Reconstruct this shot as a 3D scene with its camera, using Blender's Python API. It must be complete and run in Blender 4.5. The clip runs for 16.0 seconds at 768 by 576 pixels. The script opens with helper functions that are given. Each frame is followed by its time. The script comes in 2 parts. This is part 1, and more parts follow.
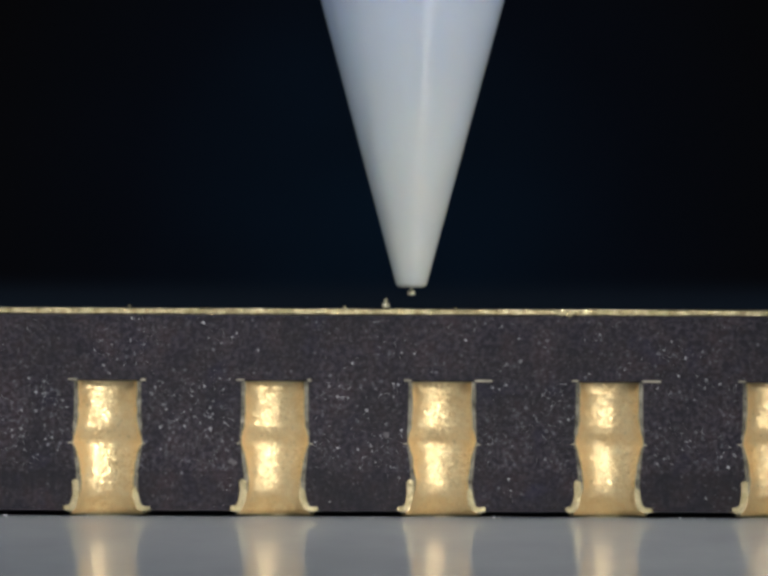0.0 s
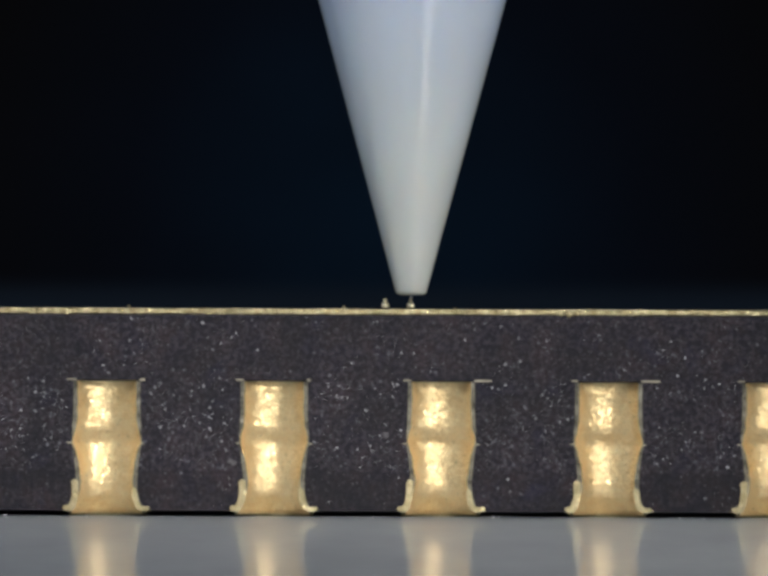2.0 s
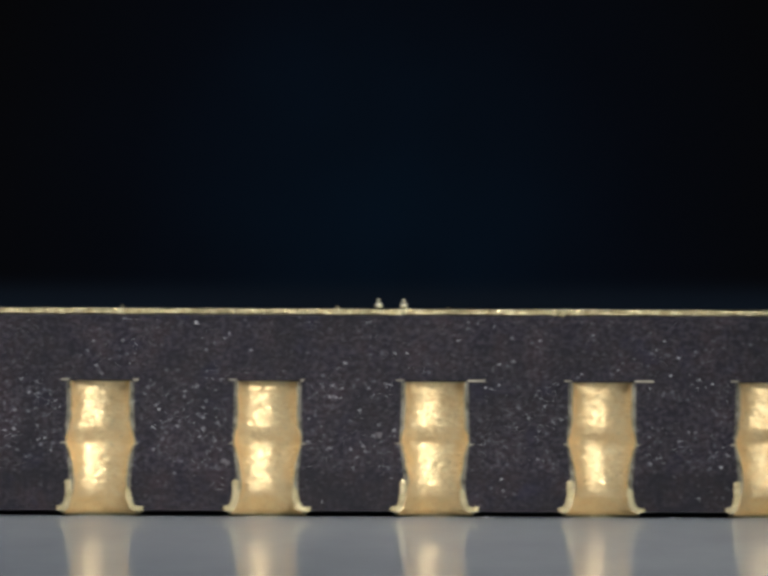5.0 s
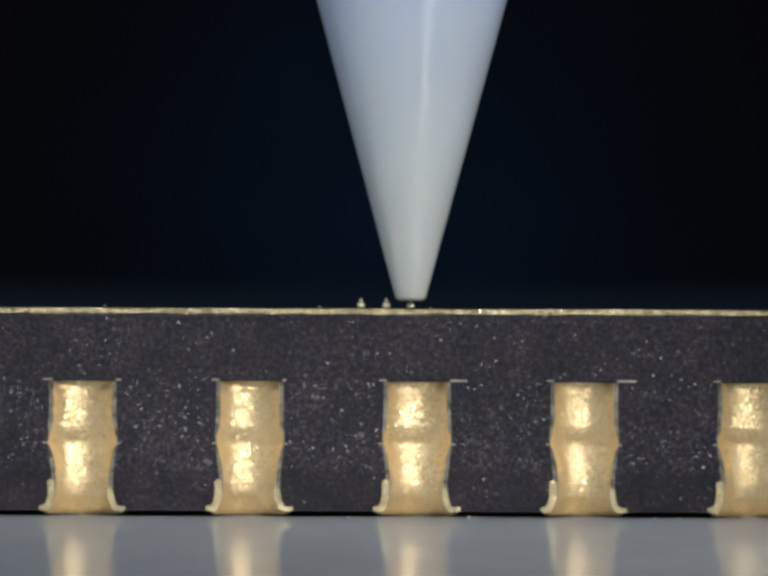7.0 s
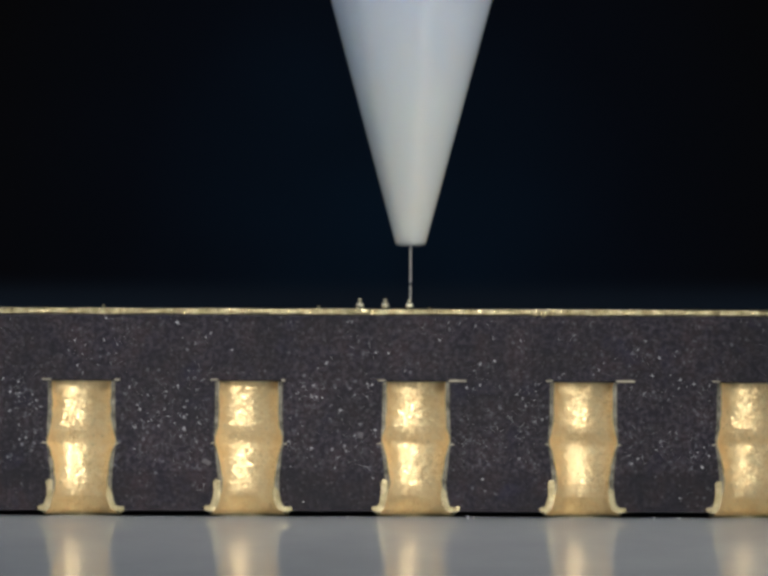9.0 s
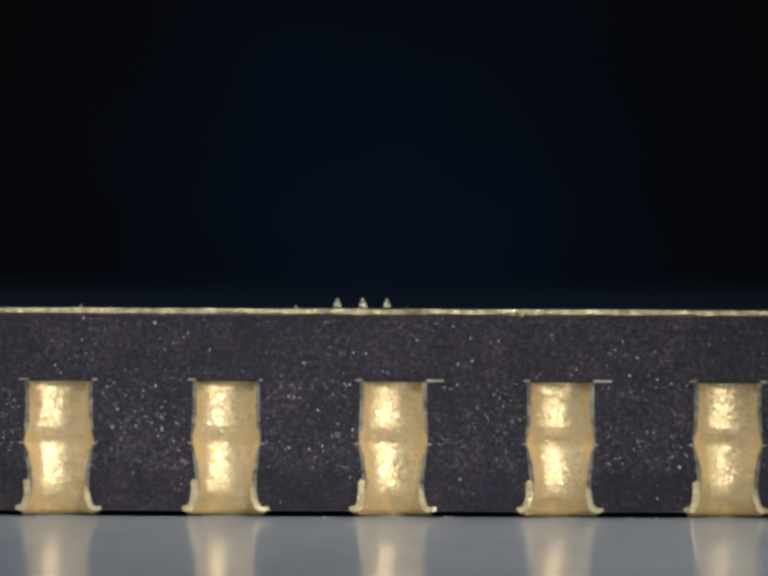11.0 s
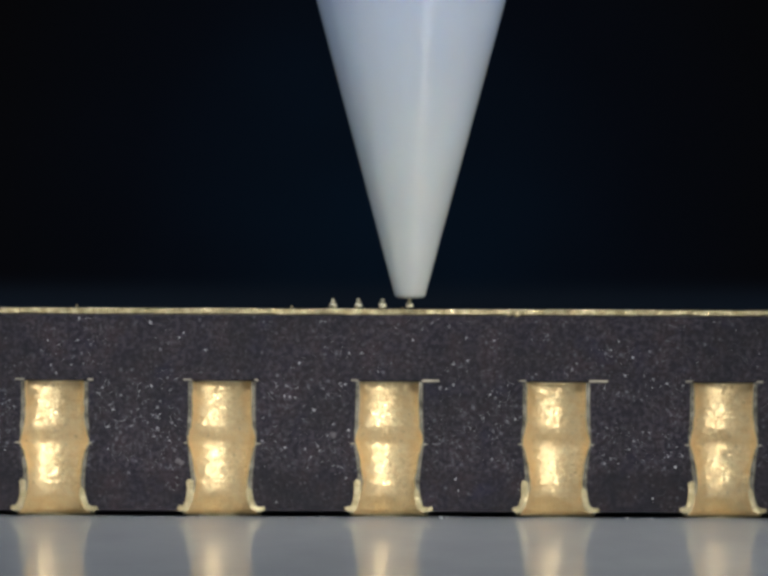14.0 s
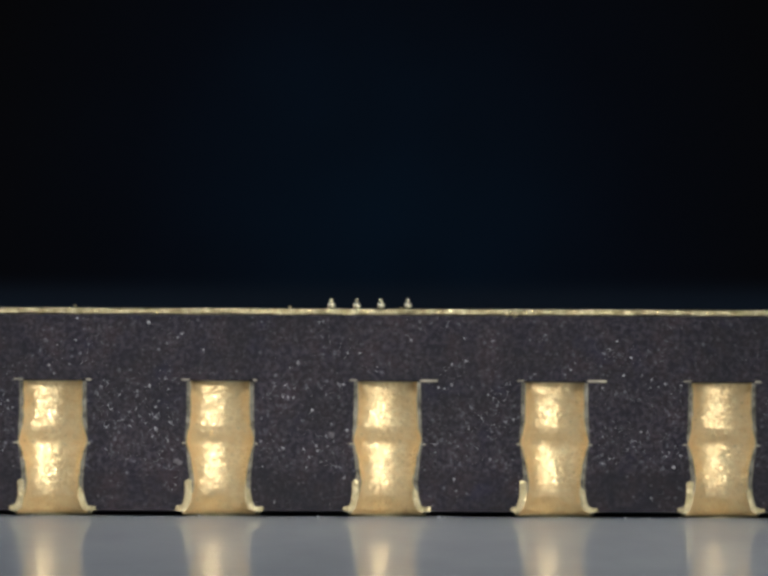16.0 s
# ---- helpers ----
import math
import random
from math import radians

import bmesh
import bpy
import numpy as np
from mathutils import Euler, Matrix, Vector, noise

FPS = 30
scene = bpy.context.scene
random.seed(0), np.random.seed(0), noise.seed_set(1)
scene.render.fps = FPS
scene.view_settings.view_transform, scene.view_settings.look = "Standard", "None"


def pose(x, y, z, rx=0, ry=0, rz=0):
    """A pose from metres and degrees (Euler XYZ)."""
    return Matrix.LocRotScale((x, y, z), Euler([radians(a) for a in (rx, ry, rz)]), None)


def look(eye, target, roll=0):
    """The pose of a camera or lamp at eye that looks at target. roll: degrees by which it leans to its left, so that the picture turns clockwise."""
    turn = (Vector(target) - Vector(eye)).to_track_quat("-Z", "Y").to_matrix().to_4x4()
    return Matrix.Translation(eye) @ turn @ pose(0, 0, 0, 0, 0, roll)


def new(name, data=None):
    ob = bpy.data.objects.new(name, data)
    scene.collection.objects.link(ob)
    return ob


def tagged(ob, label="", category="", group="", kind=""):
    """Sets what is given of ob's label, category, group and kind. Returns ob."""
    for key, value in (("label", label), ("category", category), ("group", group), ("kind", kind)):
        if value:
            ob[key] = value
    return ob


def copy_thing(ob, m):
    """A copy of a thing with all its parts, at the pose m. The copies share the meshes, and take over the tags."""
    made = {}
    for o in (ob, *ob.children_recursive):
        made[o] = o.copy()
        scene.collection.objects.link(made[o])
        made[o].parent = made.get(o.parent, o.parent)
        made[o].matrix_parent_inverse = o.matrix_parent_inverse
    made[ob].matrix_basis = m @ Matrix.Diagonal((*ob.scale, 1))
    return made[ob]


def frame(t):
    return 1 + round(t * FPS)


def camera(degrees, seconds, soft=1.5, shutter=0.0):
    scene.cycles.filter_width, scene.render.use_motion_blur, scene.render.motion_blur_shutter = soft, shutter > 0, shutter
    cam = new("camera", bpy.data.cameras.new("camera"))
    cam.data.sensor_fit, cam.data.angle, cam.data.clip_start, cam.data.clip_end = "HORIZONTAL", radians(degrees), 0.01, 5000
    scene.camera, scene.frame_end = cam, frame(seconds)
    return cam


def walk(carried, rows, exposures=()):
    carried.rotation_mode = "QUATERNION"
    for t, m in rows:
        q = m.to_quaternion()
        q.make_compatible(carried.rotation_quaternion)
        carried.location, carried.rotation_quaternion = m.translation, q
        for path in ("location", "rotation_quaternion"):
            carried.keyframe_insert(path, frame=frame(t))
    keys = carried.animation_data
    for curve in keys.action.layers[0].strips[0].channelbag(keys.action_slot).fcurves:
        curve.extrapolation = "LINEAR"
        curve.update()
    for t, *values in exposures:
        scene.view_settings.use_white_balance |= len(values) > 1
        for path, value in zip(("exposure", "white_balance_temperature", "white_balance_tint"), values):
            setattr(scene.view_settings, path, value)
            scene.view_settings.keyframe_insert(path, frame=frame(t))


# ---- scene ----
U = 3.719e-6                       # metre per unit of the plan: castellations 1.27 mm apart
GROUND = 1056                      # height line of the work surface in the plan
EYE = 0.060


def px(x):
    return (x - 784) * U


def pz(y):
    return (GROUND - y) * U


cam = camera(2 * math.degrees(math.atan(784 * U / EYE)), 16.0, soft=3.6, shutter=3.0)
view = look((0, -EYE, pz(588)), (0, 0, pz(588)), roll=0.22)
walk(cam, [(0, view), (16, view)],
     [(0, 0, 6500, 10), (2, 0, 6500, 10), (2.5, 0, 6650, 10), (3, 0, 6700, 10), (4, 0, 6550, 10), (6.3, 0, 6350, 10), (7, 0, 6300, 10), (7.5, 0, 6650, 10), (8, 0, 6600, 10),
      (8.5, 0, 6450, 10), (9, 0, 6600, 10), (11.5, 0, 6350, 10), (14, 0, 6400, 10), (14.5, 0, 6600, 10), (15, 0, 6600, 10), (16, 0, 6450, 10)])
# ---- light ----
world = bpy.data.worlds.new("room")
scene.world = world
world.use_nodes = True
wt = world.node_tree
wt.nodes["Background"].inputs["Color"].default_value = (0.80, 0.90, 1.0, 1)
wt.nodes["Background"].inputs["Strength"].default_value = 0.175


def lamp(name, eye, target, w, h, watts, colour, spread=180):
    data = bpy.data.lights.new(name, "AREA")
    data.shape, data.size, data.size_y, data.energy, data.color = "RECTANGLE", w, h, watts, colour
    data.spread = radians(spread)
    ob = new(name, data)
    ob.matrix_world = look(eye, target)
    return ob


def around(azimuth, elevation, d):
    a, e = radians(azimuth), radians(elevation)
    return (d * math.sin(a) * math.cos(e), -d * math.cos(a) * math.cos(e), 0.001 + d * math.sin(e))


lamp("microscope_lamp", around(21, 24, 0.050), (-0.0013, 0, 0.001), 0.0086, 0.0188, 3.5e-4, (1.0, 0.955, 0.86), 15.5)
lamp("ring_light_segment", around(-66, 50, 0.036), (-0.001, 0, 0.001), 0.026, 0.014, 0.0023, (0.86, 0.93, 1.0))


# ---- materials ----
def material(name, base=(0.5, 0.5, 0.5), rough=0.5, metal=0.0):
    m = bpy.data.materials.new(name)
    m.use_nodes = True
    p = m.node_tree.nodes["Principled BSDF"]
    p.inputs["Base Color"].default_value = (*base, 1)
    p.inputs["Roughness"].default_value = rough
    p.inputs["Metallic"].default_value = metal
    return m, m.node_tree, p


def node(tree, kind, **values):
    n = tree.nodes.new(kind)
    for key, value in values.items():
        n.inputs[key.replace("_", " ")].default_value = value
    return n


def plan_coords(tree, stretch=(1, 1, 1)):
    """Object coordinates in units of the plan."""
    c = tree.nodes.new("ShaderNodeTexCoord")
    s = tree.nodes.new("ShaderNodeMapping")
    s.inputs["Scale"].default_value = [k / U for k in stretch]
    tree.links.new(c.outputs["Object"], s.inputs["Vector"])
    return s.outputs["Vector"]


def ramp(tree, source, stops):
    r = tree.nodes.new("ShaderNodeValToRGB")
    e = r.color_ramp.elements
    while len(e) < len(stops):
        e.new(0.5)
    for spot, (where, colour) in zip(e, stops):
        spot.position = where
        spot.color = (*colour, 1) if len(colour) == 3 else colour
    tree.links.new(source, r.inputs["Fac"])
    return r.outputs["Color"]


def noise_of(tree, coords, size, detail=3.0, rough=0.55):
    n = node(tree, "ShaderNodeTexNoise", Scale=1.0 / size, Detail=detail, Roughness=rough)
    tree.links.new(coords, n.inputs["Vector"])
    return n.outputs["Fac"]


def bump(tree, p, height, depth, strength=1.0):
    b = tree.nodes.new("ShaderNodeBump")
    b.inputs["Strength"].default_value = strength
    b.inputs["Distance"].default_value = depth * U
    tree.links.new(height, b.inputs["Height"])
    tree.links.new(b.outputs["Normal"], p.inputs["Normal"])
    return b


def mix(tree, fac, a, b):
    m = tree.nodes.new("ShaderNodeMix")
    m.data_type = "RGBA"
    for value, slot in ((fac, 0), (a, 6), (b, 7)):
        if isinstance(value, (int, float)):
            m.inputs[slot].default_value = value
        elif isinstance(value, tuple):
            m.inputs[slot].default_value = (*value, 1)
        else:
            tree.links.new(value, m.inputs[slot])
    return m.outputs[2]


def grey(v):
    return (v, v, v)


def facets(tree, p, coords, size, tilt):
    """Each grain of the surface leans its own way."""
    v = node(tree, "ShaderNodeTexVoronoi", Scale=1.0 / size)
    tree.links.new(coords, v.inputs["Vector"])
    g = tree.nodes.new("ShaderNodeNewGeometry")
    off = tree.nodes.new("ShaderNodeVectorMath")
    off.operation = "MULTIPLY_ADD"
    off.inputs[1].default_value = (2 * tilt,) * 3
    off.inputs[2].default_value = (-tilt,) * 3
    tree.links.new(v.outputs["Color"], off.inputs[0])
    add = tree.nodes.new("ShaderNodeVectorMath")
    tree.links.new(g.outputs["Normal"], add.inputs[0])
    tree.links.new(off.outputs["Vector"], add.inputs[1])
    unit = tree.nodes.new("ShaderNodeVectorMath")
    unit.operation = "NORMALIZE"
    tree.links.new(add.outputs["Vector"], unit.inputs[0])
    tree.links.new(unit.outputs["Vector"], p.inputs["Normal"])
    return v, unit.outputs["Vector"]


def specks(t, c, size, share, patches, low):
    """Irregular pale grains, denser in patches."""
    wob = node(t, "ShaderNodeTexNoise", Scale=1.6 / size, Detail=2.0)
    t.links.new(c, wob.inputs["Vector"])
    shift = t.nodes.new("ShaderNodeVectorMath")
    shift.operation = "MULTIPLY_ADD"
    shift.inputs[1].default_value = (size * 1.1,) * 3
    t.links.new(wob.outputs["Color"], shift.inputs[0])
    t.links.new(c, shift.inputs[2])
    v = node(t, "ShaderNodeTexVoronoi", Scale=1 / size)
    t.links.new(shift.outputs["Vector"], v.inputs["Vector"])
    grain = t.nodes.new("ShaderNodeSeparateColor")
    t.links.new(v.outputs["Color"], grain.inputs["Color"])
    near = ramp(t, v.outputs["Distance"], [(0.14, grey(1)), (0.52, grey(0))])
    pick = ramp(t, grain.outputs["Red"], [(1 - share, grey(0)), (1.0, grey(1))])
    patch = ramp(t, noise_of(t, c, patches, 3), [(0.42, grey(low)), (0.66, grey(1))])
    return mix(t, near, (0, 0, 0), mix(t, pick, (0, 0, 0), patch))


def dark_ceramic(name, rest, coarse):
    """rest: how much of the fine mottling there is; coarse: the share of pale grains in the body."""
    m, t, p = material(name, rough=0.55)
    c = plan_coords(t)
    broad = ramp(t, noise_of(t, c, 60, 5, 0.65), [(0.28, (0.0050, 0.0050, 0.0115)), (0.42, (0.0120, 0.0105, 0.0215)), (0.52, (0.0185, 0.0150, 0.0215)), (0.62, (0.0285, 0.0175, 0.0240)), (0.74, (0.0240, 0.0235, 0.0400))])
    fine = noise_of(t, c, 11, 4, 0.65)
    tone = mix(t, ramp(t, fine, [(0.46, grey(0)), (0.80, grey(rest))]), broad, (0.125, 0.106, 0.140))
    # dull smudges, darker and bluer fields
    smudge = ramp(t, noise_of(t, c, 24, 4, 0.7), [(0.56, grey(0)), (0.74, grey(0.6 * rest))])
    tone = mix(t, smudge, tone, (0.074, 0.060, 0.078))
    field = ramp(t, noise_of(t, c, 150, 4), [(0.38, grey(0.6)), (0.58, grey(0))])
    tone = mix(t, field, tone, (0.010, 0.0095, 0.0145))
    blue = ramp(t, noise_of(t, c, 95, 3, 0.6), [(0.58, grey(0)), (0.72, grey(0.55))])
    tone = mix(t, blue, tone, (0.020, 0.020, 0.050))
    small = specks(t, c, 4.5, coarse, 60, 0.04)
    large = specks(t, c, 8.0, 0.45 * coarse, 80, 0.02)
    col = mix(t, small, tone, (0.30, 0.31, 0.36))
    col = mix(t, large, col, (0.30, 0.30, 0.35))
    t.links.new(col, p.inputs["Base Color"])
    t.links.new(mix(t, small, grey(0.6), grey(0.3)), p.inputs["Roughness"])
    p.inputs["Specular IOR Level"].default_value = 0.3
    bump(t, p, fine, 2.5, 0.6)
    return m


def gold(name, grain=4.5, tilt=0.16, rough=0.34, base=(0.84, 0.66, 0.37), pale=(0.90, 0.76, 0.48), metal=1.0, relief=0.5):
    m, t, p = material(name, rough=rough, metal=metal)
    c = plan_coords(t)
    n = noise_of(t, c, 20, 4)
    t.links.new(ramp(t, n, [(0.35, base), (0.7, pale)]), p.inputs["Base Color"])
    v, leaning = facets(t, p, c, grain, tilt)
    f = noise_of(t, c, grain * 1.7, 3, 0.6)
    t.links.new(ramp(t, f, [(0.3, grey(rough - 0.12)), (0.7, grey(rough + 0.12))]), p.inputs["Roughness"])
    b = bump(t, p, f, grain * 0.25, relief)
    t.links.new(leaning, b.inputs["Normal"])
    return m


def white_ceramic():
    m, t, p = material("white_ceramic", (0.80, 0.81, 0.80), 0.13)
    c = plan_coords(t, (1, 1, 0.12))
    # warm bounced light at the tip and cool light above, put into the colour
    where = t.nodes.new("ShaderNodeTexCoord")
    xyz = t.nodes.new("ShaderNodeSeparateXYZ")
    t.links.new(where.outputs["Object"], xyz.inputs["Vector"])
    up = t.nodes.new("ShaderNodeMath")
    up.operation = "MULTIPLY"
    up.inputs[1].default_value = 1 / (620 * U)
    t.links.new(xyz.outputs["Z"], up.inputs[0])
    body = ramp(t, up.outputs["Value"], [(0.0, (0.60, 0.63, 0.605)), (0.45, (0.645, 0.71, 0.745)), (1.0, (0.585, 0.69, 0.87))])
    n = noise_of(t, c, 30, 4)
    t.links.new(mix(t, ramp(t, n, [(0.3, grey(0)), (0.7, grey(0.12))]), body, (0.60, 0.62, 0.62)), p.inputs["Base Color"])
    p.inputs["Specular IOR Level"].default_value = 0.55
    p.inputs["Subsurface Weight"].default_value = 0.6
    p.inputs["Subsurface Radius"].default_value = (1.0, 0.8, 0.6)
    p.inputs["Subsurface Scale"].default_value = 70 * U
    bump(t, p, noise_of(t, plan_coords(t), 14, 3), 0.25, 0.5)
    return m


def polished_surface():
    m, t, p = material("grey_lacquer", (0.34, 0.37, 0.39), 0.5)
    n = noise_of(t, plan_coords(t, (1, 0.2, 1)), 420, 4)
    t.links.new(ramp(t, n, [(0.3, (0.47, 0.495, 0.525)), (0.7, (0.59, 0.615, 0.64))]), p.inputs["Base Color"])
    p.inputs["Specular IOR Level"].default_value = 0.0
    g = t.nodes.new("ShaderNodeBsdfGlossy")
    g.inputs["Roughness"].default_value = 0.055
    g.inputs["Color"].default_value = (0.95, 0.95, 0.95, 1)
    s = t.nodes.new("ShaderNodeMixShader")
    s.inputs["Fac"].default_value = 0.40
    t.links.new(p.outputs["BSDF"], s.inputs[1])
    t.links.new(g.outputs["BSDF"], s.inputs[2])
    t.links.new(s.outputs["Shader"], t.nodes["Material Output"].inputs["Surface"])
    return m


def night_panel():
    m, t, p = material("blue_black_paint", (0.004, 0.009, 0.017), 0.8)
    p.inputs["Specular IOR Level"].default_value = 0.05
    # blue glow in the middle, fading to the edges, painted into the colour
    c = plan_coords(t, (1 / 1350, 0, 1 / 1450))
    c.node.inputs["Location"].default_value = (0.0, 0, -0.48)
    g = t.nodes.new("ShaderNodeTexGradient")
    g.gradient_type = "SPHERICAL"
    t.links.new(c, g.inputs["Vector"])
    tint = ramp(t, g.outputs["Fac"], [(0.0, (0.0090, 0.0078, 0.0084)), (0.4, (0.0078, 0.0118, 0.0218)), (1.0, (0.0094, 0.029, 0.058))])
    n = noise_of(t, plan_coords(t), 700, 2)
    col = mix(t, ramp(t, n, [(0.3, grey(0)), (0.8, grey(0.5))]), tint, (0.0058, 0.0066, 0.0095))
    # pale haze above the package, painted into the panel's foot
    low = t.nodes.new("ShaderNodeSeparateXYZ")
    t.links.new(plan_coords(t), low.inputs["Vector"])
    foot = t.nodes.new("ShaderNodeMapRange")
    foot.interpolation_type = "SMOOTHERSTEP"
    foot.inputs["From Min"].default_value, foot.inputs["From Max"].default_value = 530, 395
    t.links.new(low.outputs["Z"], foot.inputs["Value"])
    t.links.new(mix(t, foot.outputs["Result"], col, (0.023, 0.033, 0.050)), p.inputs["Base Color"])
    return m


UPPER, MIDDLE, LOWER = dark_ceramic("fine_dark_ceramic", 0.75, 0.20), dark_ceramic("speckled_dark_ceramic", 1.0, 0.34), dark_ceramic("smooth_dark_ceramic", 0.45, 0.10)
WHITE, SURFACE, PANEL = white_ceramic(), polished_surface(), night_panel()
PLATING = gold("gold_plating", 2.8, 0.23, 0.375, (0.915, 0.68, 0.355), (0.94, 0.76, 0.445), 0.65, 0.05)
LIP = gold("rough_gold", 2.8, 0.20, 0.38, (0.47, 0.40, 0.23), (0.70, 0.62, 0.40), 0.85)
SEAL = gold("seal_gold", 2.2, 0.25, 0.34, (0.28, 0.24, 0.13), (0.58, 0.525, 0.345), 0.85)
WIRE = gold("gold_wire", 9.0, 0.03, 0.30, (0.95, 0.87, 0.64), (0.97, 0.92, 0.74), 0.9)
THREAD_GOLD = gold("drawn_wire", 12.0, 0.01, 0.30, (0.72, 0.72, 0.69), (0.86, 0.85, 0.80))
EDGE = gold("dull_nickel", 7.0, 0.10, 0.6, (0.095, 0.09, 0.07), (0.42, 0.40, 0.33), 0.6)
PALE = gold("pale_metal", 5.0, 0.12, 0.5, (0.50, 0.46, 0.36), (0.68, 0.63, 0.50), 0.6)
GRAIN = material("mineral", (0.82, 0.83, 0.88), 0.25)[0]
FLAKE = material("dull_flake", (0.13, 0.12, 0.135), 0.6)[0]

# ---- mesh helpers ----
def mesh_of(name, verts, faces, mat, smooth=True):
    me = bpy.data.meshes.new(name)
    me.from_pydata([tuple(v) for v in verts], [], faces)
    bm = bmesh.new()
    bm.from_mesh(me)
    bmesh.ops.recalc_face_normals(bm, faces=bm.faces)
    for e in bm.edges:
        if len(e.link_faces) == 2 and e.calc_face_angle(0) > 0.6:
            e.smooth = False
    bm.to_mesh(me)
    bm.free()
    me.materials.append(mat)
    for f in me.polygons:
        f.use_smooth = smooth
    return me


def part(name, me, parent, label=""):
    ob = new(name, me)
    ob.parent = parent
    return tagged(ob, label)


def loft(rings, closed=True, caps=True):
    """Faces between rings of equal length."""
    n, verts, faces = len(rings[0]), [v for r in rings for v in r], []
    for k in range(len(rings) - 1):
        for i in range(n if closed else n - 1):
            j = (i + 1) % n
            faces.append((k * n + i, k * n + j, (k + 1) * n + j, (k + 1) * n + i))
    if caps:
        faces.append(tuple(reversed(range(n))))
        faces.append(tuple((len(rings) - 1) * n + i for i in range(n)))
    return verts, faces


def turned(profile, seg=32):
    """A body turned round the z axis, from (radius, height) pairs in units of the plan."""
    rings = [[(r * U * math.cos(2 * math.pi * i / seg), r * U * math.sin(2 * math.pi * i / seg), z * U) for i in range(seg)] for r, z in profile]
    return loft(rings)


def slab(x0, x1, y0, y1, z0, z1, worn=1.0):
    """A block in units of the plan with slightly worn edges."""
    rings = []
    for z, k in ((z0, worn), (z0 + worn, 0), (z1 - worn, 0), (z1, worn)):
        rings.append([(x * U, y * U, z * U) for x, y in ((x0 + k, y0 + k), (x1 - k, y0 + k), (x1 - k, y1 - k), (x0 + k, y1 - k))])
    return loft(rings)


# ---- setting ----
def setting():
    v, f = slab(-9000, 9000, -24000, 3200, -900, 0)
    tagged(new("work_surface", mesh_of("work_surface", v, f, SURFACE, False)), "glossy grey polished work surface under the package", "table", kind="structure")
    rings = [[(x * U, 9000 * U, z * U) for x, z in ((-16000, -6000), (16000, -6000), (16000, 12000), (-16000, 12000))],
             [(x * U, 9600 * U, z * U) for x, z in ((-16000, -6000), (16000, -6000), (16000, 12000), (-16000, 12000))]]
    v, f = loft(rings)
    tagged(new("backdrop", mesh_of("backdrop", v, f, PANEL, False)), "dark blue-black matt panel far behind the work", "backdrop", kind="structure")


# ---- the ceramic package ----
CENTRES = [-121 + 341.5 * k for k in range(7)]
# line in the plan, half width and depth of a castellation
PROFILE = [(777, 68, 64, 8), (782, 69, 66, 9), (790, 69, 69, 9), (797, 69, 69, 9), (820, 69, 66, 9), (850, 69.5, 58, 9), (872, 70.5, 53, 8), (882, 71.5, 57, 6), (891, 72, 66, 4), (900, 72, 76, 3), (905, 72, 78.5, 3), (910, 71.5, 78, 4),
           (924, 69, 71.5, 6), (940, 67, 64, 8), (975, 63.5, 51, 10), (988, 63, 48, 10), (1004, 64, 50, 9), (1014, 66, 57, 8), (1024, 69, 74, 7), (1038, 74, 98, 6), (1044, 78, 108, 5)]  # last: width of the plating's edge
LEVELS = [777 + 267 * k / 89 for k in range(90)]
PROFILE = [[y] + [float(np.interp(y, [p[0] for p in PROFILE], [p[i] for p in PROFILE])) for i in (1, 2, 3)] for y in LEVELS]
ARC = 19


def arc(cx, hw, depth, y0=0.0, y=900):
    """The groove from one edge to the other: less than half a round, so that its sides stay open, but squarer under the upper layer."""
    square = float(np.interp(y, (777, 786, 802), (0.28, 0.4, 1.0)))
    a0, out = 0.42, []
    for i in range(ARC):
        a = a0 + (math.pi - 2 * a0) * i / (ARC - 1)
        out.append((cx - hw * math.cos(a) / math.cos(a0), y0 + depth * 0.51 * max(0.0, (math.sin(a) - math.sin(a0)) / (1 - math.sin(a0))) ** square))
    return out


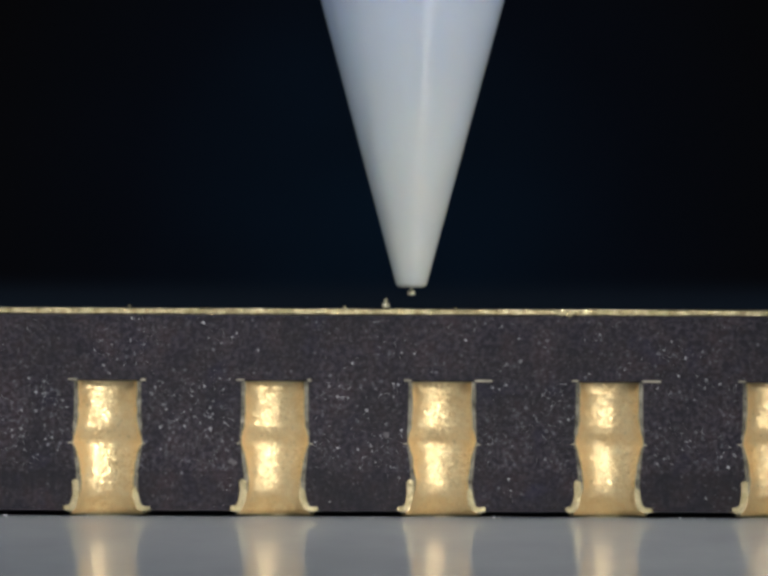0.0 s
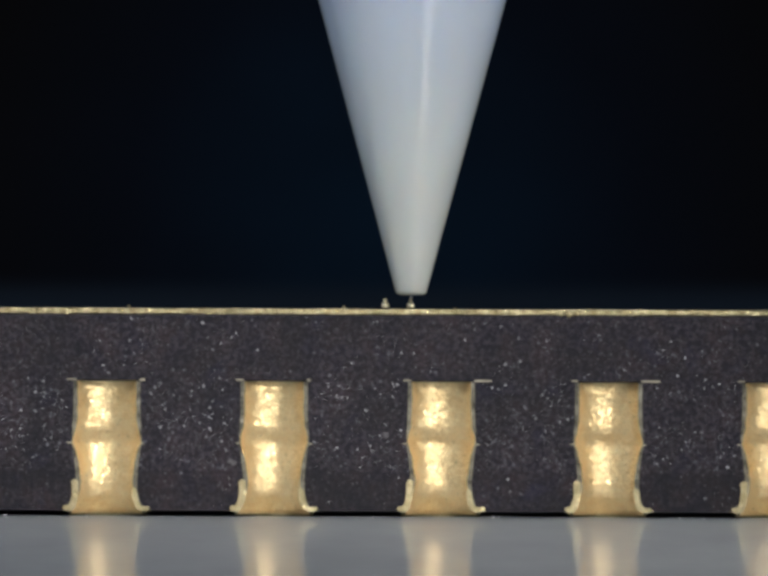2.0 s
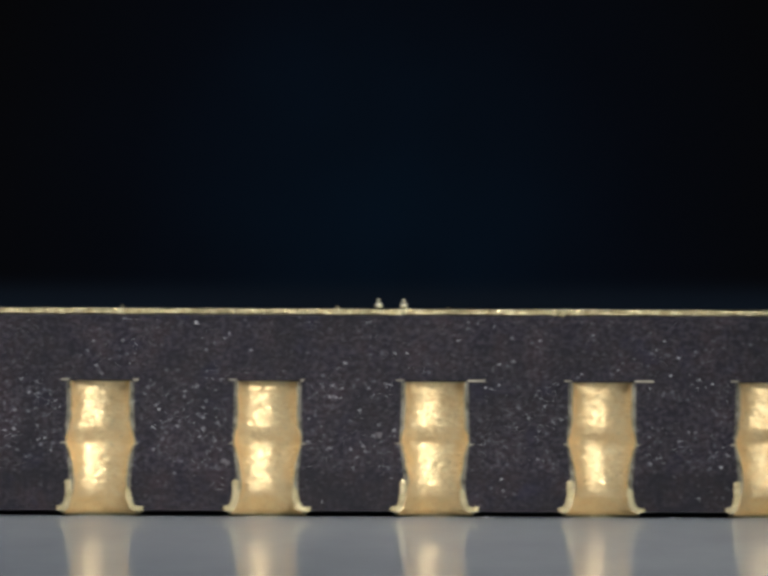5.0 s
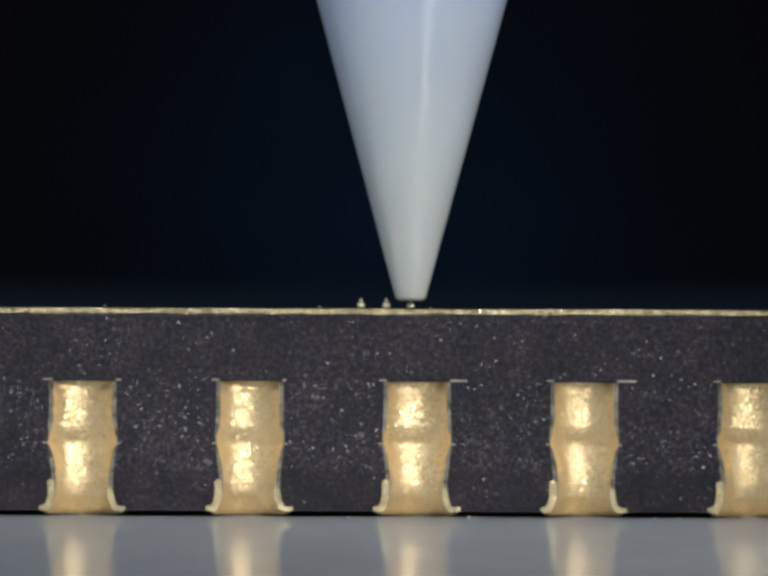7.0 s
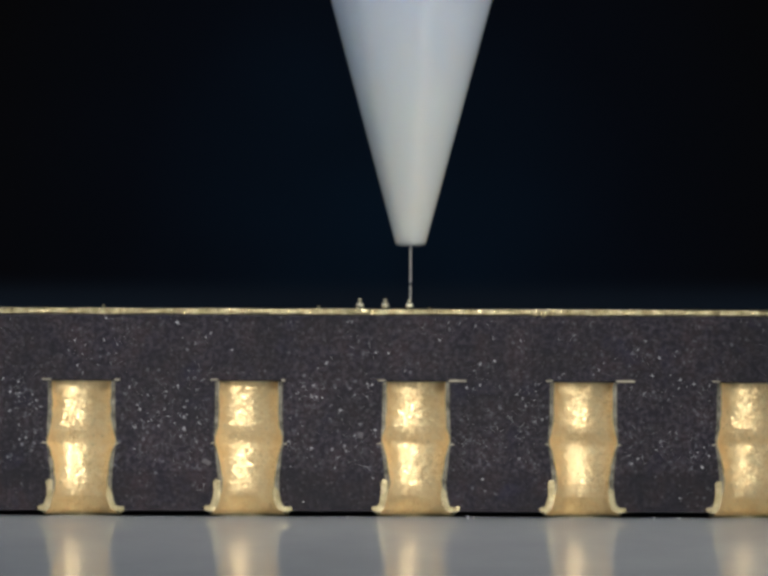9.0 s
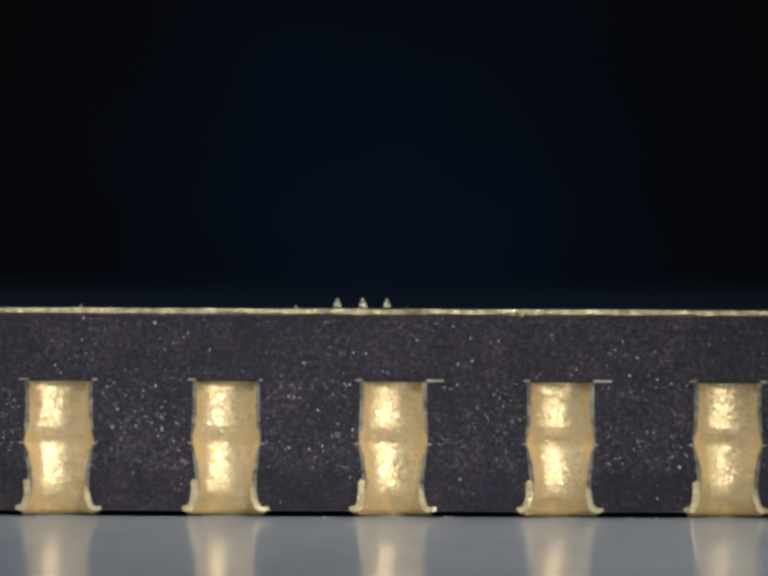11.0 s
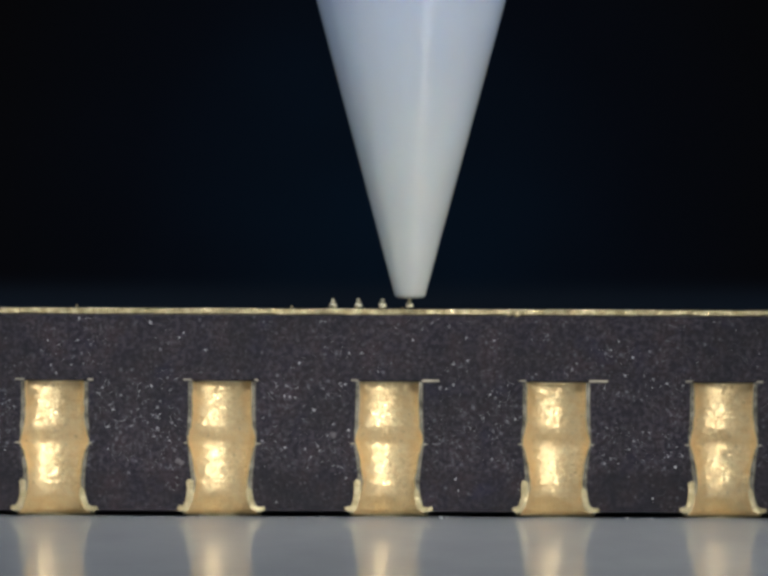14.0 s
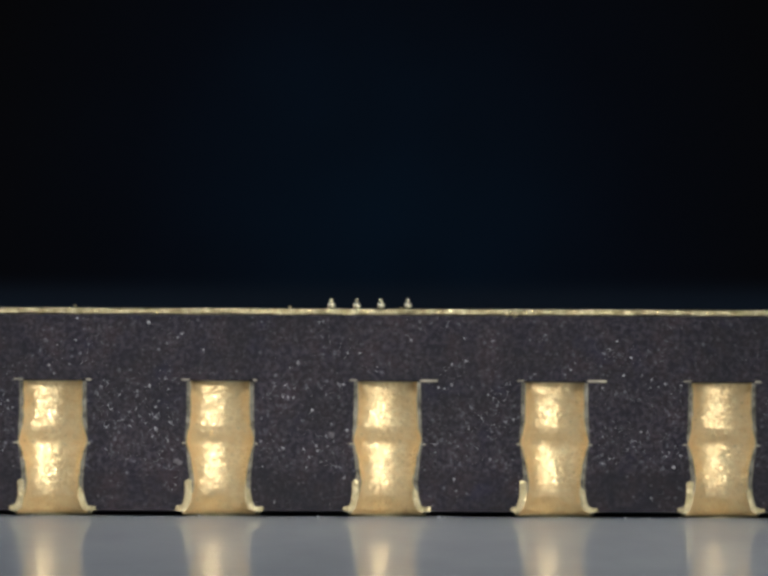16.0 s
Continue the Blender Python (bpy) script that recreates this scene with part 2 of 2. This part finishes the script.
def package():
    root = tagged(new("ceramic_package"), "dark speckled ceramic chip package with gold castellations on a grey surface", "chip package")
    x0, x1, deep = -560, 2330, 2100
    # the lower layers with their recesses
    for name, mat, first, last, label in (("middle_layer", MIDDLE, 777, 962, "dark ceramic layer full of pale grains"), ("bottom_layer", LOWER, 961.9, 1044, "smoother dark ceramic foot layer")):
        rings = []
        for y, hw, d, _ in PROFILE:
            if first - 1.6 < y < last + 1.6:
                ring = [(x0, deep), (x0, 0)]
                for cx in CENTRES:
                    ring += arc(cx, hw + 0.9 * noise.noise((y * 0.11, cx, 0)), d, y=y)
                ring += [(x1, 0), (x1, deep)]
                rings.append([(px(x), yy * U, pz(y)) for x, yy in ring])
        v, f = loft(rings)
        part(name, mesh_of(name, v, f, mat, False), root, label)
    v, f = loft([[(px(x), yy * U, pz(y)) for x, yy in ((x0, 0), (x1, 0), (x1, deep), (x0, deep))] for y in (777, 643)])
    part("upper_layer", mesh_of("upper_layer", v, f, UPPER, False), root)
    # gold seal ring on the top
    r = random.Random(4)
    rings = []
    n = 420
    for i in range(n + 1):
        x = x0 + (x1 - x0) * i / n
        w = 1.2 * noise.noise((x * 0.03, 3, 0)) + r.uniform(-0.7, 0.7)
        b = 1.4 * noise.noise((x * 0.02, 9, 0)) + r.uniform(-0.8, 0.8)
        rings.append([(px(x), yy * U, pz(z)) for yy, z in ((60, 643), (1, 643 + b), (-2.5, 641 + b), (-3 + w, 637), (-1.5, 632 + w * 0.5), (3, 630 + w * 0.4), (60, 630))])
    v, f = loft(rings)
    part("seal_ring", mesh_of("seal_ring", v, f, SEAL), root, "thin rough gold seal ring along the top edge")
    for k, cx in enumerate(CENTRES):
        castellation(root, cx, k)
    chips(root)
    return root


TICKS = [76, 78, 74, 102, 105, 80, 76]


def chips(root):
    """Pale mineral grains broken open on the front of the ceramic."""
    r = random.Random(9)
    spots = [(74, 803, 4), (430, 833, 3.4), (1127, 828, 3.6), (528, 716, 4), (645, 903, 3.4), (690, 915, 4), (738, 955, 3.2), (1040, 978, 3.4), (1488, 952, 5), (1345, 945, 3.4),
             (1440, 790, 3), (1385, 765, 3.4), (270, 652, 3.4), (415, 660, 3.4), (60, 775, 3.4), (45, 840, 3), (970, 672, 3.4), (720, 742, 3), (1060, 690, 3)]
    while len(spots) < 2000:
        x, y = r.uniform(-400, 2000), r.uniform(650, 1036)
        if min(abs(x - c) for c in CENTRES) < 82 and y > 765:
            continue
        if 1.3 * noise.noise((x * 0.012, y * 0.016, 2)) + float(np.interp(y, (700, 765, 800, 940, 962), (-0.22, 0.05, 0.5, 0.45, -0.35))) < r.uniform(-0.15, 0.60):
            continue
        spots.append((x, y, 0.9 + 2.5 * r.random() ** 4))
    verts, faces = [], []
    for x, y, q in spots:
        n, b, turn, flat = r.choice((4, 5, 6)), len(verts), r.uniform(0, 6), r.uniform(0.35, 1)
        for i in range(n):
            a, w = 2 * math.pi * i / n, q * r.uniform(0.6, 1.15)
            along, over = w * math.cos(a), w * flat * math.sin(a)
            verts.append((px(x + along * math.cos(turn) - over * math.sin(turn)), 0.5 * U, pz(y + along * math.sin(turn) + over * math.cos(turn))))
        verts.append((px(x + r.uniform(-0.5, 0.5) * q), -0.45 * q * U, pz(y + r.uniform(-0.5, 0.5) * q)))
        faces += [(b + i, b + (i + 1) % n, b + n) for i in range(n)]
    ob = part("grain_scatter", mesh_of("grain_scatter", verts, faces, GRAIN, False), root, "pale glinting mineral grains")
    tagged(ob, kind="stuff")
    # crumbs of gold on the seal ring
    for x, y, q in ((265, 627, 3.2), (704, 628, 3.6), (1146, 640, 5), (1163, 641, 6), (1180, 639, 4.5), (930, 629, 2.4), (1300, 637, 3)):
        ball = [[(px(x + q * w * r.uniform(0.8, 1.2) * math.cos(a)), (2 + q * w * math.sin(a)) * U - 3 * U, pz(y - h * q)) for a in [k * math.pi / 4 for k in range(8)]] for w, h in ((0.5, -0.9), (1, -0.3), (1, 0.3), (0.5, 0.9))]
        v, f = loft(ball)
        part("gold_crumb", mesh_of("gold_crumb", v, f, LIP), root)
    # dust along the foot of the package
    for x, q in ((14, 3), (180, 2.2), (520, 2.6), (764, 2), (1010, 3.2), (1022, 2.2), (1390, 2.4), (1440, 2)):
        ball = [[(px(x + q * w * r.uniform(0.8, 1.2) * math.cos(a)), (-12 + q * w * math.sin(a)) * U, h * q * U) for a in [k * math.pi / 3 for k in range(6)]] for w, h in ((0.7, 0.02), (1, 0.5), (0.5, 1.1))]
        v, f = loft(ball)
        part("dust_grain", mesh_of("dust_grain", v, f, GRAIN, False), root)
    # two larger dull flakes
    for x, y, q in ((476, 944, 9), (790, 888, 8)):
        ring = [(px(x + q * r.uniform(0.3, 1.3) * math.cos(a)), 0.0, pz(y + q * r.uniform(0.3, 1.3) * math.sin(a))) for a in [0.7 * i for i in range(9)]]
        top = [(px(x) + (vx - px(x)) * 0.7, -1.5 * U, pz(y) + (vz - pz(y)) * 0.7) for vx, _, vz in ring]
        v, f = loft([ring, top])
        part("flake", mesh_of("flake", v, f, FLAKE, False), root, "dull grey flake")


def castellation(root, cx, k):
    r = random.Random(20 + k)
    inner, outer = [], []
    # bare dark ceramic left at the top stands in for the overhang's shade
    plated = [row for row in PROFILE if row[0] >= 779.5]
    for y, hw, d, wide in plated:
        j = -0.3 + 1.4 * noise.noise((y * 0.05, cx, 5)) + r.uniform(-0.6, 0.6)
        o = 0.9 * noise.noise((y * 0.11, cx, 0)) - 0.7
        inner.append([(px(x), yy * U, pz(y)) for x, yy in arc(cx, hw - wide + j, d - 6, -1.0, y)])
        outer.append([(px(x), yy * U, pz(y)) for x, yy in arc(cx, hw + o, d - 0.7, -1.0, y)])
    low = [(x, yy + 12 * U, pz(1051)) for x, yy, _ in inner[-1]]
    inner.append(low)
    outer.append([(x, yy + 12 * U, pz(1051)) for x, yy, _ in outer[-1]])
    v, f = loft(inner, closed=False, caps=False)
    wall = part("castellation", mesh_of("castellation", v, f, PLATING), root, "gold-plated half-round castellation groove")
    for side in (0, -1):
        rings = [[inner[i][side], outer[i][side], (outer[i][side][0], outer[i][side][1] + 4 * U, outer[i][side][2]), (inner[i][side][0], inner[i][side][1] + 4 * U, inner[i][side][2])] for i in range(len(plated) + 1)]
        v, f = loft(rings)
        part("plating_edge", mesh_of("plating_edge", v, f, EDGE), wall, "dull grey plating edge")
    # feet: a raised lip that turns outwards at the bottom
    left = [(57, 982), (66, 979), (72, 985), (71, 998), (71, 1012), (73, 1024), (78, 1032), (89, 1035), (90, 1042), (84, 1045), (72, 1046), (64, 1038), (59, 1024), (57, 1008)]
    right = [(51, 1000), (56, 996), (62, 1002), (63, 1014), (65, 1025), (70, 1033), (79, 1036), (88, 1035), (89, 1042), (82, 1045), (70, 1046), (60, 1040), (55, 1028), (52, 1014)]
    for s, outline in ((-1, left), (1, right)):
        j = [(x + r.uniform(-1.2, 1.2), y + r.uniform(-1.2, 1.2) if y < 1044 else y) for x, y in outline]
        rings = [[(px(cx + s * x), yy * U, pz(y)) for x, y in j] for yy in (-7, 6)]
        v, f = loft(rings)
        part("contact_foot", mesh_of("contact_foot", v, f, LIP, False), wall, "bright rough gold foot of the groove")
    v, f = slab(cx - 784 - 80, cx - 784 + 80, 70, 380, 0, 11.5)
    part("contact_pad", mesh_of("contact_pad", v, f, LIP, False), wall, "gold contact pad")
    # buried metal that shows as thin lines at the corners and at the joint of the layers
    for x0, x1, y in ((-74 - r.uniform(0, 7), -62, 776.5), (67, TICKS[k], 777), (-77 - r.uniform(0, 4), -70, 906), (70, 76 + r.uniform(0, 4), 907)):
        v, f = slab(cx + x0 - 784, cx + x1 - 784, -2.2, 4, GROUND - y - (1.9 if x0 > 0 and y < 800 else 1.3), GROUND - y + (1.9 if x0 > 0 and y < 800 else 1.3), 0.6)
        part("metal_layer", mesh_of("metal_layer", v, f, PALE, False), wall, "thin pale line of buried metal")


# ---- the bonding tool ----
def capillary():
    root = tagged(new("bonding_capillary"), "white ceramic cone-tipped wire bonding capillary above the package", "bonding tool")
    slope = 0.269
    seg = 96

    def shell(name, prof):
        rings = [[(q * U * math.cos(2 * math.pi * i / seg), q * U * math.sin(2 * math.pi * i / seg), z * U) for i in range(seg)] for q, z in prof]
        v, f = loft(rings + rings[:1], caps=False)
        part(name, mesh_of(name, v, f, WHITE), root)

    def wide(z):
        return 31 + slope * (z - 4)

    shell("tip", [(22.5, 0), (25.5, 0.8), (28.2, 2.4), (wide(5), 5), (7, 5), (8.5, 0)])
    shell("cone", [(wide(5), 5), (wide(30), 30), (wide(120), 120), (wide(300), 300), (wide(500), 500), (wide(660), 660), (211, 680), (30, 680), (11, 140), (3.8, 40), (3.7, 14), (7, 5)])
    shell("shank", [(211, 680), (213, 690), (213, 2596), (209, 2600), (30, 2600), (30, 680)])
    return root


def wire():
    seg, rings = 14, []
    for k in range(64):
        z = 2.2 * k if k < 60 else 132 + 200 * (k - 60)
        q = 1.6 if k == 0 else 2.35 + 0.18 * noise.noise((z * 0.12, 4, 1))
        sway = 0.6 * noise.noise((z * 0.03, 8, 2)) * max(0.0, 1 - z / 125)
        rings.append([((sway + q * math.cos(2 * math.pi * i / seg)) * U, q * math.sin(2 * math.pi * i / seg) * U, z * U) for i in range(seg)])
    v, f = loft(rings)
    ob = new("bonding_wire", mesh_of("bonding_wire", v, f, THREAD_GOLD))
    return tagged(ob, "hair-thin bright gold wire fed through the capillary", "wire")


def bump_ball():
    root = tagged(new("gold_bump"), "tiny gold ball bump with a pinched tail", "gold bump", group="row of bumps on the seal ring")
    v, f = turned([(6.0, 0), (8.0, 1.5), (8.6, 5), (7.8, 8.4), (5.2, 11), (2.4, 12.3)], 24)
    part("ball", mesh_of("ball", v, f, WIRE), root)
    v, f = turned([(2.0, 11.9), (2.0, 13.0), (3.4, 14.8), (3.9, 16.8), (3.2, 18.6), (1.4, 19.8)], 18)
    part("tail", mesh_of("tail", v, f, WIRE), root)
    return root


setting()
PACKAGE = package()
CAPILLARY = capillary()
THREAD = wire()
BUMPS = [bump_ball()]
for _ in range(3):
    BUMPS.append(copy_thing(BUMPS[0], Matrix()))

# ---- what moves ----
# seconds and shift of the package along its row
SHIFT = [(0, 0), (1.6, 0), (2.3, -2.3), (4.2, -2.5), (4.8, -3), (5.6, -50), (6.3, -50.5), (7.5, -51), (8, -53.2), (9.2, -53.2), (10.0, -54), (10.8, -99), (11.5, -100),
         (12, -101), (12.4, -105.5), (13, -106), (13.5, -108), (15.5, -108.3), (16, -111.5)]
# seconds and height line of the capillary's tip
TIP = [(0, 587), (0.7, 587), (0.8, 599), (0.9, 609), (1.0, 614), (1.2, 613), (1.5, 605), (2.0, 602.5), (2.5, 610), (2.7, 611), (2.8, 538), (2.9, 508), (3.0, 502), (3.1, 500),
       (3.2, 470), (3.3, 300), (3.4, 200), (3.5, -40), (3.6, -400), (3.7, -500), (4.0, -520), (5.6, -520), (5.9, -150), (6.1, 450), (6.2, 583), (6.3, 587), (6.7, 588), (6.8, 596),
       (6.9, 610), (7.0, 614), (7.5, 610.5), (8.0, 603), (8.5, 608), (8.7, 606), (8.8, 534), (8.9, 508), (9.0, 501), (9.1, 500), (9.2, 470), (9.3, 300), (9.4, 200), (9.5, -40), (9.6, -400), (9.7, -500),
       (10.0, -520), (11.3, -520), (11.4, -420), (11.5, -330), (11.6, 260), (11.7, 550), (11.8, 581), (11.9, 585), (12.0, 587), (12.3, 588), (12.4, 600), (12.5, 612), (13.0, 608), (13.5, 605),
       (13.9, 609), (14.1, 609.5), (14.2, 600), (14.3, 575), (14.4, 526), (14.5, 508), (14.6, 503), (14.7, 502), (14.8, 470), (14.9, 230), (15.0, -72), (15.1, -200), (15.2, -340), (15.3, -420), (15.6, -520), (16, -520)]
# seconds and place of the capillary across
ACROSS = [(0, 840), (2, 839.5), (3, 839), (7, 838.5), (9, 838), (12, 838), (14.5, 837), (16, 837)]
TOP = 629                                              # height line of the seal ring
BONDS = [(-1, -1, 788), (-1, 1.0, 840), (5.0, 7.0, 889.5), (10.6, 12.5, 944.5)]  # formed, bonded, place on the package
BREAKS = [(1.0, 3.15, 5.0), (7.0, 9.15, 10.6), (12.5, 14.8, 99)]              # bonded, wire torn off, next ball formed


def at(rows, t):
    return float(np.interp(t, [r[0] for r in rows], [r[1] for r in rows]))


def motions():
    times = [k / 10 for k in range(161)]
    walk(PACKAGE, [(t, pose(at(SHIFT, t) * U, 0, 0)) for t in times])
    deep = 34 * U
    walk(CAPILLARY, [(t, pose(px(at(ACROSS, t)), deep, pz(at(TIP, t)))) for t in times])
    for ob, (formed, bonded, place) in zip(BUMPS, BONDS):
        rows = []
        for t in times:
            if t >= bonded:
                x, low = place + at(SHIFT, t), TOP
            elif t >= formed:
                x, low = at(ACROSS, t), min(TOP, at(TIP, t) + 16)
            else:
                x, low = at(ACROSS, t), at(TIP, t) - 420
            rows.append((t, pose(px(x), deep, pz(low))))
        walk(ob, rows)
    rows = []
    for t in times:
        low = at(TIP, t) - 2
        for bonded, torn, formed in BREAKS:
            if bonded <= t <= torn:
                low = TOP - 19
            elif torn < t < formed:
                low = at(TIP, t) + 128
        rows.append((t, pose(px(at(ACROSS, t)), deep, pz(low))))
    walk(THREAD, rows)


motions()
